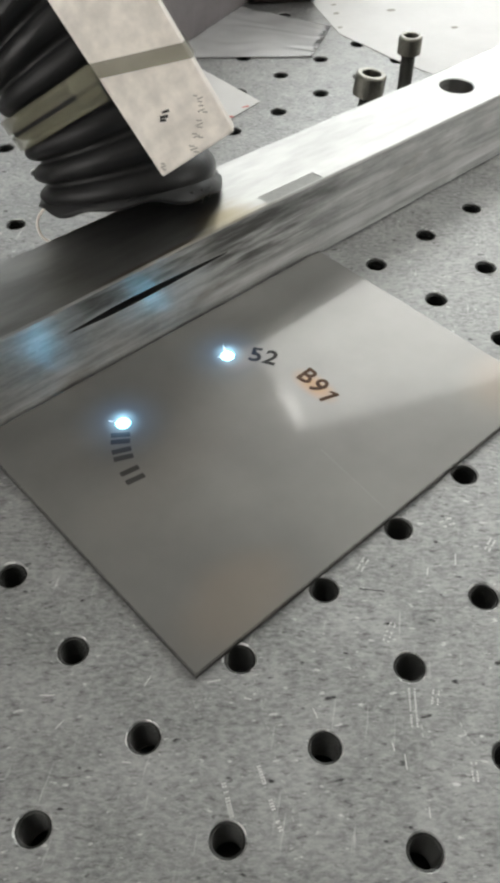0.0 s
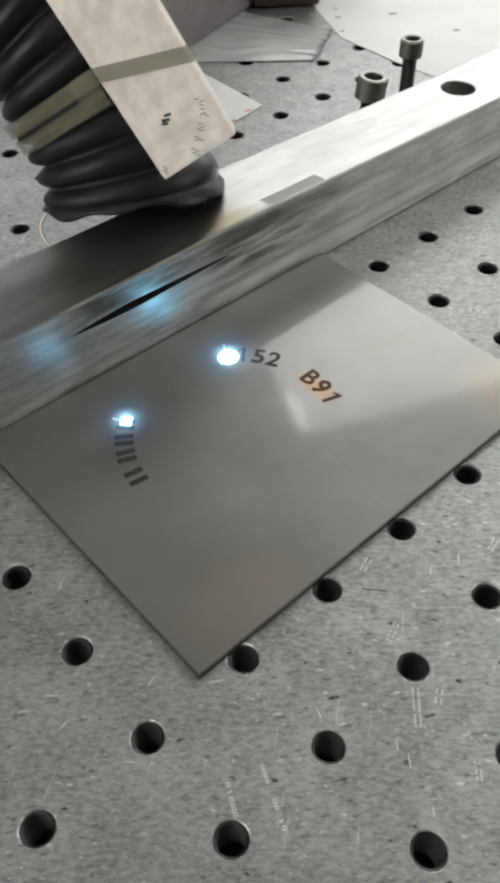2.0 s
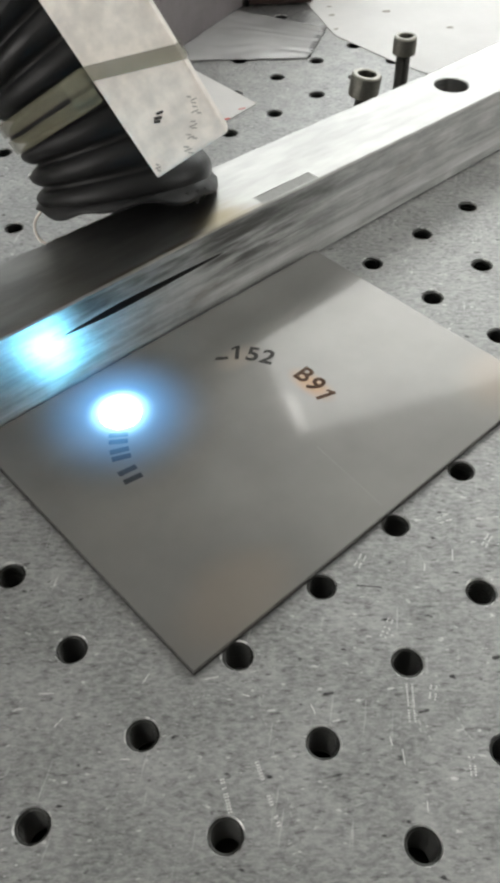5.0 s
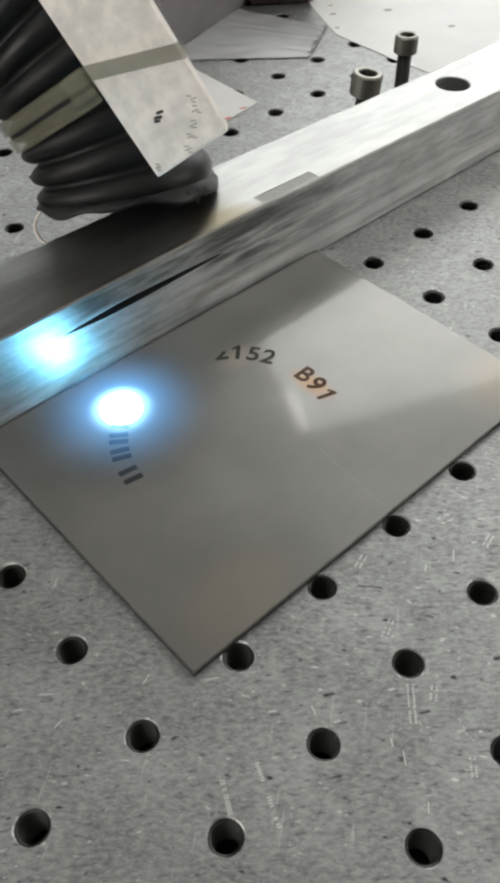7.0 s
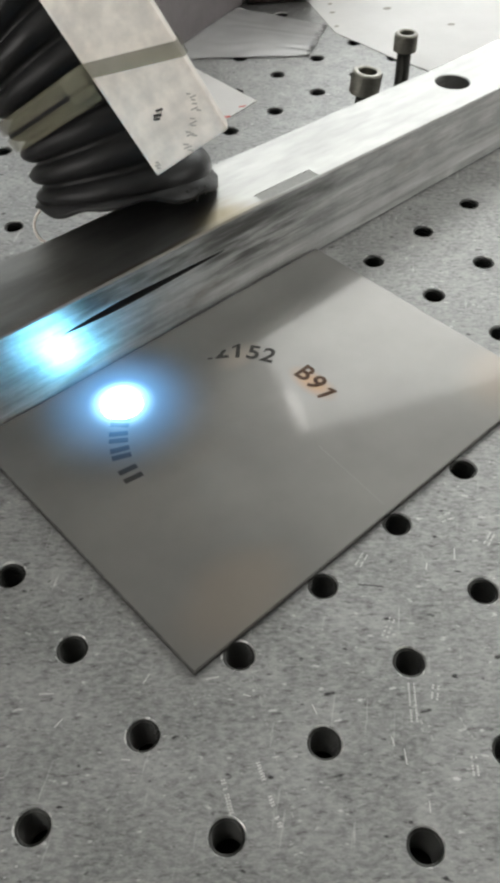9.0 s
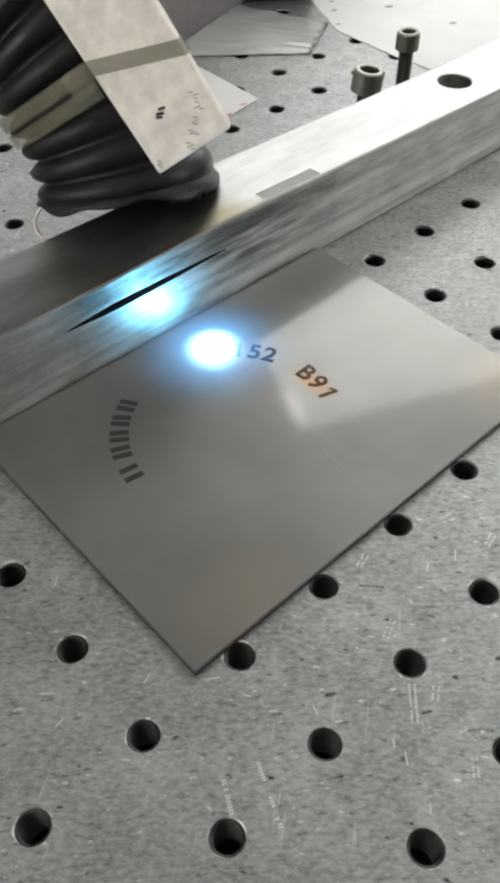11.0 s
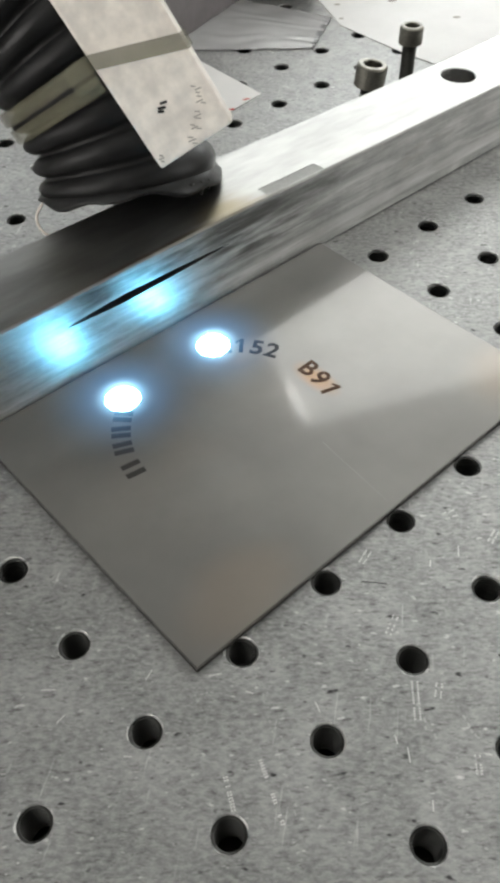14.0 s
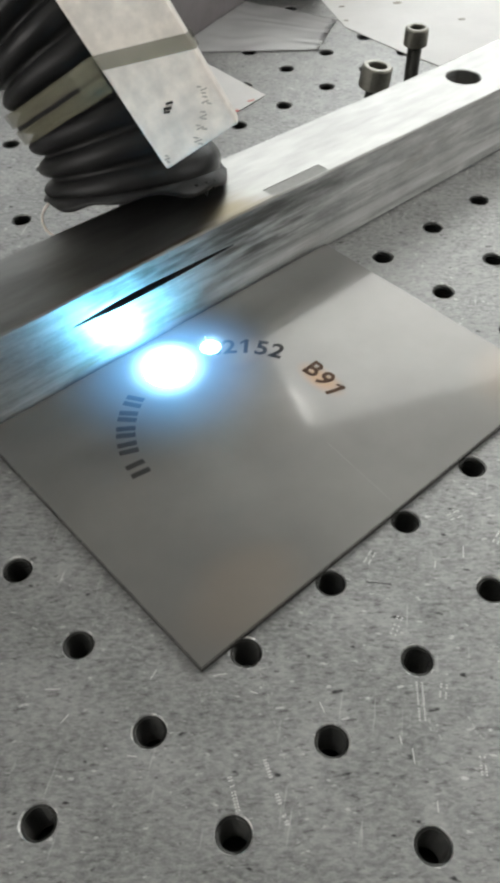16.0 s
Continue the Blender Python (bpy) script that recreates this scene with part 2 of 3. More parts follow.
# glow of the wall panels added for light, one material for each side
BACKLIGHT = glowing("west_fill_glow", (1.0, 0.97, 0.93), BACK_GLOW * 1.75)
BACKLIGHT_SOUTH = glowing("south_fill_glow", (0.98, 0.98, 0.95), BACK_GLOW * 2.3)
FAR_FILL = glowing("north_fill_glow", (0.97, 1.0, 1.0), FAR_GLOW * 1.1)
FAR_FILL_EAST = glowing("east_fill_glow", (0.97, 1.0, 1.0), FAR_GLOW * 0.8)
SPATTER = glowing("spatter_glow", (0.75, 0.90, 1.0), 3.0)
CORE_R, CORE_TALL = 0.0080, 0.0036


def plasma():
    """Hottest at the foot of the flame, cooler at its tip."""
    m = glowing("plasma", (0.16, 0.66, 1.0), SPARK_GLOW)
    n, l = m.node_tree.nodes, m.node_tree.links
    tc, xyz, r = n.new("ShaderNodeTexCoord"), n.new("ShaderNodeSeparateXYZ"), n.new("ShaderNodeMapRange")
    r.interpolation_type = "SMOOTHSTEP"
    r.inputs["From Max"].default_value = CORE_TALL
    r.inputs["To Min"].default_value, r.inputs["To Max"].default_value = SPARK_GLOW * 1.2, SPARK_GLOW * 0.11
    l.new(tc.outputs["Object"], xyz.inputs[0])
    l.new(xyz.outputs["Z"], r.inputs["Value"])
    l.new(r.outputs["Result"], n["Principled BSDF"].inputs["Emission Strength"])
    return m


CORE = plasma()


PLATE_T = 0.0018


def glare_shell(name, color, strength, tall):
    """A clear shell that paints lens glare: glowing most where it stands highest over the plate and thinning out to
    nothing at its foot.
    """
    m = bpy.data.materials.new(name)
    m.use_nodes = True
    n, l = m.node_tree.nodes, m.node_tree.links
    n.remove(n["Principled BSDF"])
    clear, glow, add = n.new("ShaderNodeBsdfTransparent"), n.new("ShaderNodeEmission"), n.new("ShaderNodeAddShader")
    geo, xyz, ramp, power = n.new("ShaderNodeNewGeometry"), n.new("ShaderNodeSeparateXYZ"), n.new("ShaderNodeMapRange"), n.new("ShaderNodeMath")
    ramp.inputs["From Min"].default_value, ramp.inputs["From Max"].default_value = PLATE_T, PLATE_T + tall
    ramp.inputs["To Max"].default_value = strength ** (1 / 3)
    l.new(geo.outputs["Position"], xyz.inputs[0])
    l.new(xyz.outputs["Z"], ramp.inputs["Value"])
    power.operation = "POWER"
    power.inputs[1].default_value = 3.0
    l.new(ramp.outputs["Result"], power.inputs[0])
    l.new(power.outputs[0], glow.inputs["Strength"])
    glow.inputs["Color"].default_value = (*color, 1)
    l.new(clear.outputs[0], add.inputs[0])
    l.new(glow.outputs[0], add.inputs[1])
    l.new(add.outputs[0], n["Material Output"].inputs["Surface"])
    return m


# lens glare round the spots, put into two glowing shells
GLARE_TALL = 0.0055
GLARE = [(0.0170, glare_shell("inner_glare", (0.42, 0.78, 1.0), 18.0, GLARE_TALL)), (0.0450, glare_shell("outer_glare", (0.13, 0.47, 1.0), 2.2, GLARE_TALL))]


# ---- building helpers ----
def mesh_of(name, bm, mat, smooth=False):
    me = bpy.data.meshes.new(name)
    bm.normal_update()
    bm.to_mesh(me)
    bm.free()
    me.materials.append(mat)
    if smooth:
        me.shade_smooth()
    return me


def part(name, bm, mat, parent=None, label="", smooth=False, m=None):
    """Links a bmesh as one mesh object, under a thing or a part."""
    ob = new(name, mesh_of(name, bm, mat, smooth))
    if parent:
        ob.parent = parent
    if m is not None:
        ob.matrix_basis = m
    return tagged(ob, label)


def box(x0, x1, y0, y1, z0, z1, bevel=0.0, bm=None):
    bm = bm or bmesh.new()
    made = bmesh.ops.create_cube(bm, size=1.0)["verts"]
    for v in made:
        v.co = Vector(((x0 + x1) / 2 + v.co.x * (x1 - x0), (y0 + y1) / 2 + v.co.y * (y1 - y0), (z0 + z1) / 2 + v.co.z * (z1 - z0)))
    if bevel:
        edges = list({e for v in made for e in v.link_edges})
        bmesh.ops.bevel(bm, geom=edges, offset=bevel, segments=2, affect="EDGES", profile=0.6)
    return bm


def lathe(profile, n=24, bm=None, close=False):
    """A turned form from (radius, z) pairs."""
    bm = bm or bmesh.new()
    rings = []
    for r, z in profile:
        if r < 1e-7:
            rings.append([bm.verts.new((0, 0, z))] * n)
        else:
            rings.append([bm.verts.new((r * math.cos(2 * math.pi * i / n), r * math.sin(2 * math.pi * i / n), z)) for i in range(n)])
    pairs = list(zip(rings, rings[1:])) + ([(rings[-1], rings[0])] if close else [])
    for a, b in pairs:
        for i in range(n):
            vs = []
            for v in (a[i], a[(i + 1) % n], b[(i + 1) % n], b[i]):
                if v not in vs:
                    vs.append(v)
            if len(vs) > 2:
                bm.faces.new(vs)
    bmesh.ops.recalc_face_normals(bm, faces=bm.faces)
    return bm


def prism(points, z0, z1, bm=None):
    """An upright prism over a flat outline."""
    bm = bm or bmesh.new()
    low = [bm.verts.new((x, y, z0)) for x, y in points]
    top = [bm.verts.new((x, y, z1)) for x, y in points]
    bm.faces.new(top)
    bm.faces.new(low[::-1])
    for i in range(len(points)):
        j = (i + 1) % len(points)
        bm.faces.new((low[i], low[j], top[j], top[i]))
    bmesh.ops.recalc_face_normals(bm, faces=bm.faces)
    return bm


def thing(name, label, category, m=None, group="", kind=""):
    ob = new(name)
    ob.empty_display_size = 0.01
    if m is not None:
        ob.matrix_basis = m
    return tagged(ob, label, category, group, kind)


# ---- room: plain walls that close the place ----
def room():
    x0, x1, y0, y1, z0, z1 = -2.2, 3.4, -2.2, 3.4, -0.9, 1.8
    tagged(part("floor", box(x0, x1, y0, y1, z0 - 0.1, z0), WALL), "plain grey workshop floor under the bench", "floor", kind="structure")
    tagged(part("ceiling", box(x0, x1, y0, y1, z1, z1 + 0.1), WALL), "plain light workshop ceiling", "ceiling", kind="structure")
    for name, b in (("wall_west", (x0 - 0.1, x0, y0, y1)), ("wall_east", (x1, x1 + 0.1, y0, y1)),
                    ("wall_south", (x0, x1, y0 - 0.1, y0)), ("wall_north", (x0, x1, y1, y1 + 0.1))):
        tagged(part(name, box(*b, z0, z1), WALL), "plain painted workshop wall", "wall", kind="structure")
    # the large flat light over the bench, its corner mirrored in the steel plate
    corner, u = Vector((1.174, 1.067, 1.601)), Vector((0.924, -0.381, 0))
    turn = math.degrees(math.atan2(u.y, u.x))

    def lamp(at, lx, ly, glow, rods):
        ob = thing("ceiling_light", "large flat white light panel hung out of view from the ceiling", "ceiling light", at, group="ceiling lights")
        part("frame", box(-0.02, lx + 0.02, -0.02, ly + 0.02, 0.012, 0.05, 0.004), GREY, ob, "grey metal lamp frame")
        part("diffuser", box(0, lx, 0, ly, 0, 0.01), glow, ob, "glowing white diffuser")
        for x in (0.1, lx - 0.1):
            part("hanger", box(x - 0.01, x + 0.01, ly / 2 - 0.01, ly / 2 + 0.01, 0.05, rods), GREY, ob, "thin grey hanger")
        return ob

    big = lamp(pose(*corner, 0, 0, turn), 1.7, 1.5, PANEL, 1.8 - 1.601)
    # added strip, mirrored in the plate as the bright line by the corner
    part("tube", box(-0.006, 0.008, 0.02, 0.17, -0.02, -0.002, 0.006), GLINT_STRIP, big, "added glowing strip along the lamp's rim")
    # three more panels, unseen, added to fill in light on the bench
    lamp(pose(-1.3, -0.95, 1.7), 0.6, 1.2, FILL, 0.1)
    lamp(pose(0.95, -0.70, 1.7), 0.80, 1.15, FILL_EAST, 0.1)
    lamp(pose(-0.75, 0.25, 1.7), 0.45, 0.6, FILL, 0.1)
    # unseen glowing wall panels, added to light the bar, block and bench
    tagged(part("wall_glow_3", box(1.7, 3.35, -2.198, -2.16, 0.0, 1.7), BACKLIGHT_SOUTH), "added glowing panel on the workshop wall, out of view", "window", kind="structure")
    tagged(part("wall_glow_4", box(-2.198, -2.16, -1.0, 1.3, 0.1, 1.6), BACKLIGHT), "added glowing panel on the workshop wall, out of view", "window", kind="structure")
    tagged(part("wall_glow_1", box(3.36, 3.398, 0.2, 3.3, 0.35, 1.75), FAR_FILL_EAST), "added glowing panel on the workshop wall, out of view", "window", kind="structure")
    tagged(part("wall_glow_2", box(0.9, 3.3, 3.36, 3.398, 0.35, 1.75), FAR_FILL), "added glowing panel on the workshop wall, out of view", "window", kind="structure")


# ---- bench: a breadboard table with a grid of threaded holes ----
PITCH = 0.025
HOLE = 0.0034


def bench():
    table = thing("breadboard_table", "scratched grey aluminium bench top with rows of threaded holes", "table")
    n, half = 24, PITCH / 2
    verts, faces, kinds = [], [], []
    cells = [(i, j) for i in range(-5, 19) for j in range(-6, 18)]
    for i, j in cells:
        cx, cy, base = i * PITCH, j * PITCH, len(verts)
        for k in range(n):
            a = 2 * math.pi * k / n
            c, s = math.cos(a), math.sin(a)
            q = half / max(abs(c), abs(s))
            burr = 0.0005 * abs(noise.noise(Vector((40 * cx + 1.7 * c, 40 * cy + 1.7 * s, 3.1))))
            verts += [(cx + q * c, cy + q * s, 0), (cx + (HOLE + 0.00015 + burr) * c, cy + (HOLE + 0.00015 + burr) * s, 0),
                      (cx + HOLE * c, cy + HOLE * s, -0.00025), (cx + HOLE * c, cy + HOLE * s, -0.013)]
        for k in range(n):
            a, b = base + 4 * k, base + 4 * ((k + 1) % n)
            faces += [(a, b, b + 1, a + 1), (a + 1, b + 1, b + 2, a + 2), (a + 2, b + 2, b + 3, a + 3)]
            kinds += [0, 1 if noise.noise(Vector((31 * cx + 2.1 * math.cos(2 * math.pi * k / n), 31 * cy + 2.1 * math.sin(2 * math.pi * k / n), 7.7))) > 0.18 else 0, 0]
    lo_x, hi_x, lo_y, hi_y = -5.5 * PITCH, 18.5 * PITCH, -6.5 * PITCH, 17.5 * PITCH
    for x0, x1, y0, y1 in ((-0.6, lo_x, -0.6, 0.9), (hi_x, 0.9, -0.6, 0.9), (lo_x, hi_x, -0.6, lo_y), (lo_x, hi_x, hi_y, 0.9)):
        b = len(verts)
        verts += [(x0, y0, 0), (x1, y0, 0), (x1, y1, 0), (x0, y1, 0)]
        faces.append((b, b + 1, b + 2, b + 3))
    me = bpy.data.meshes.new("top_plate")
    me.from_pydata(verts, [], faces)
    me.materials.append(TABLE)
    me.materials.append(RIM)
    for k, kind in enumerate(kinds):
        me.polygons[k].material_index = kind
    top = new("top_plate", me)
    top.parent = table
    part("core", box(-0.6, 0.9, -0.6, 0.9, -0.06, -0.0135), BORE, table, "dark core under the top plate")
    for x in (-0.5, 0.8):
        for y in (-0.5, 0.8):
            part("leg", box(x - 0.03, x + 0.03, y - 0.03, y + 0.03, -0.9, -0.06, 0.004), GREY, table, "grey steel leg")
    # ladders of chatter marks cut into the top
    for x0, y0, x1, y1, wide in ((0.047, -0.028, 0.039, -0.036, 0.0011), (0.050, -0.032, 0.047, -0.034, 0.0011), (0.055, -0.016, 0.050, -0.018, 0.0010),
                                 (0.063, -0.0008, 0.059, -0.002, 0.0011), (0.083, -0.006, 0.088, -0.0078, 0.0016), (0.089, -0.017, 0.085, -0.018, 0.0010),
                                 (0.006, -0.017, 0.003, -0.023, 0.0005), (0.013, -0.019, 0.008, -0.031, 0.0004), (0.044, -0.046, 0.041, -0.049, 0.0009)):
        d = Vector((x1 - x0, y1 - y0, 0))
        bm, count = bmesh.new(), int(d.length / 0.00055)
        for k in range(count):
            if random.random() < 0.8:
                for side in (-1, 1):
                    c = 0.00055 * k
                    box(c, c + 0.0003, side * wide / 2 - 0.00018, side * wide / 2 + 0.00018, 0.0, 0.00003, 0, bm)
        part("chatter_mark", bm, SCRATCH, table, "pale scratched chatter marks", m=pose(x0, y0, 0, 0, 0, math.degrees(math.atan2(d.y, d.x))))
    part("score_line", box(0, 0.0055, -0.00012, 0.00012, 0, 0.00003), BORE, table, "thin dark score line", m=pose(0.056, -0.0052, 0, 0, 0, -49))
    for x, y, long, turn in ((0.0165, 0.0005, 0.0028, -30), (0.0065, 0.0085, 0.0024, 20), (-0.0105, 0.0210, 0.0030, -40), (-0.012, 0.013, 0.0022, 10),
                             (0.0335, -0.0385, 0.0030, 50), (0.0345, -0.0345, 0.0018, 60), (0.0300, -0.0470, 0.0020, 45), (0.0700, -0.0130, 0.0020, 35),
                             (0.0200, -0.0070, 0.0016, -60), (-0.0060, -0.0010, 0.0018, -45), (0.0770, -0.0155, 0.0030, 40), (0.0280, -0.0200, 0.0022, 70)):
        part("score_line", box(0, long, -0.00010, 0.00010, 0, 0.00003), SCRATCH, table, "short bright scratch", m=pose(x, y, 0, 0, 0, turn))
    # long faint drag marks, broken into pale flecks
    for x0, y0, x1, y1, wide in ((0.0240, -0.0055, 0.0112, -0.0310, 0.0005), (0.0290, -0.0070, 0.0225, -0.0105, 0.0004), (0.0440, -0.0300, 0.0400, -0.0390, 0.0008),
                                 (0.0485, -0.0395, 0.0465, -0.0440, 0.0008), (0.0120, -0.0005, 0.0150, -0.0030, 0.0005), (0.0790, 0.0010, 0.0860, 0.0040, 0.0005)):
        d = Vector((x1 - x0, y1 - y0, 0))
        bm, c = bmesh.new(), 0.0
        while c < d.length:
            long, off = random.uniform(0.0003, 0.0011), random.gauss(0, wide * 0.4)
            if random.random() < 0.75:
                box(c, c + long, off - wide * 0.22, off + wide * 0.22, 0.0, 0.00002, 0, bm)
            c += long + random.uniform(0.0002, 0.0009)
        part("drag_mark", bm, FAINT, table, "faint pale drag mark", m=pose(x0, y0, 0, 0, 0, math.degrees(math.atan2(d.y, d.x))))
    # the thread in each hole in view
    prof = []
    for k in range(11):
        z = -0.0006 - 0.001 * k
        prof += [(HOLE - 0.00005, z), (HOLE - 0.0006, z - 0.00018), (HOLE - 0.0006, z - 0.00050)]
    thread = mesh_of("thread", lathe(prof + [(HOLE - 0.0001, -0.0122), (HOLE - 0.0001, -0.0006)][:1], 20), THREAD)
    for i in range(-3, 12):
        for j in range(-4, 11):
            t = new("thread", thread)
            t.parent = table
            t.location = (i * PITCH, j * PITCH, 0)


# ---- plate being marked ----
ARC_X, ARC_Y, ARC_R = 0.066, 0.0495, 0.0295
SCR_X, SCR_Y, SCR_LEN, SCR_TURN = 0.0780, 0.0290, 0.0240, -95.0


def glyph_mesh(char, height):
    if char == "1":
        h, w = height / 2, height * 0.10
        stroke = prism([(-w, -h), (w, -h), (w, h), (-0.5 * w, h), (-3.2 * w, h * 0.55), (-2.8 * w, h * 0.30), (-w, h * 0.60)], -0.00012, 0.00012)
        return mesh_of("glyph", stroke, MARK)
    cu = bpy.data.curves.new("glyph", "FONT")
    cu.body, cu.size, cu.extrude, cu.offset = char, height * 1.38, 0.00012, height * 0.032
    cu.align_x = "CENTER"
    ob = bpy.data.objects.new("glyph", cu)
    scene.collection.objects.link(ob)
    dg = bpy.context.evaluated_depsgraph_get()
    me = bpy.data.meshes.new_from_object(ob.evaluated_get(dg))
    bpy.data.objects.remove(ob)
    for v in me.vertices:
        v.co.y -= height / 2
    return me


def on_arc(degrees, r, z):
    a = radians(degrees)
    return pose(ARC_X + r * math.cos(a), ARC_Y + r * math.sin(a), z, 0, 0, degrees - 90)


GLYPHS = []


def marked_plate():
    plate = thing("steel_plate", "thin grey brushed steel plate lying against the bar", "metal plate")
    outline = [(0.0152, 0.0025), (0.1394, 0.0030), (0.1398, 0.0911), (0.0140, 0.0914)]
    bm = prism(outline, 0.0003, PLATE_T)
    bmesh.ops.bevel(bm, geom=[e for e in bm.edges if all(v.co.z > 0.001 for v in e.verts)], offset=0.00025, segments=2, affect="EDGES")
    sheet = part("sheet", bm, PLATE, plate, "brushed steel sheet")
    sheet.data.materials.append(EDGE)
    for f in sheet.data.polygons:
        f.material_index = 0 if f.normal.z > 0.45 else 1
    part("hairline_scratch", box(0, SCR_LEN, -0.00006, 0.00006, -0.00002, 0.00001), NOTCH, plate, "faint hairline scratch", m=pose(SCR_X, SCR_Y, PLATE_T, 0, 0, SCR_TURN))
    z = PLATE_T - 0.00006
    for char, deg, r, mat, born in (("B", 2.6, 0.0290, MARK_HOT, -1), ("9", -7.4, 0.0287, MARK_HOT, -1), ("1", -17.8, 0.0285, MARK_HOT, -1),
                                    ("2", 27.4, 0.0298, MARK, -1), ("5", 36.0, 0.0299, MARK, -1), ("1", 44.8, 0.0299, MARK, 1.0)):
        me = glyph_mesh(char, 0.0058)
        me.materials.clear()
        me.materials.append(mat)
        ob = new("engraved_digit", me)
        ob.parent = plate
        ob.matrix_basis = on_arc(deg, r, z)
        tagged(ob, "dark laser-marked character " + char)
        GLYPHS.append((ob, ob.matrix_basis.copy(), born))
    # the next figure is cut from its foot upwards, one pass after the other, and the one after it has just been begun
    for low, high, born in ((-1, -0.0019, 2.1), (-0.0019, 0.0004, 6.6), (0.0004, 1, 9.6)):
        bm = bmesh.new()
        bm.from_mesh(glyph_mesh("2", 0.0058))
        for level, up in ((low, -1), (high, 1)):
            bmesh.ops.bisect_plane(bm, geom=[*bm.verts, *bm.edges, *bm.faces], plane_co=(0, level, 0), plane_no=(0, up, 0), clear_outer=True)
        ob = part("engraved_digit", bm, MARK, plate, "part-cut laser-marked character 2", m=on_arc(54.0, 0.0300, z))
        GLYPHS.append((ob, ob.matrix_basis.copy(), born))
    for x, y, wide, tall, born in ((0.0004, -0.0026, 0.0014, 0.0006, 8.6), (0.0010, -0.0012, 0.0006, 0.0026, 14.1)):
        bm = box(x - wide / 2, x + wide / 2, y - tall / 2, y + tall / 2, -0.00012, 0.00012)
        ob = part("engraved_bar", bm, MARK, plate, "first strokes of the next mark", m=on_arc(62.0, 0.0300, z))
        GLYPHS.append((ob, ob.matrix_basis.copy(), born))
    # a maker's word, drawn as plain bars
    for deg, wide, born in ((170.5, 0.0058, -1), (155.5, 0.0046, -1), (144.5, 0.0044, -1), (133.5, 0.0042, 1.6), (122.5, 0.0044, 9.6)):
        bm = bmesh.new()
        for k in (-1, 1):
            box(k * wide * 0.27 - 0.0008, k * wide * 0.27 + 0.0008, -0.0025, 0.0025, -0.00012, 0.00012, 0, bm)
        ob = part("engraved_bar", bm, MARK, plate, "dark laser-marked bars", m=on_arc(deg, 0.0292, z))
        GLYPHS.append((ob, ob.matrix_basis.copy(), born))


# ---- fence bar ----
BAR_POSE = pose(0.0, 0.0918, 0, 0, 0, -0.15)
BAR_H, BAR_D = 0.0278, 0.0276
SLOT_X0, SLOT_X1 = 0.0462, 0.1015


def sag(x, z):
    """The bar's top is ground away a little towards its far end."""
    return 0.0022 * min(1, max(0, (x - 0.11) / 0.12)) if z > 0.02 else 0


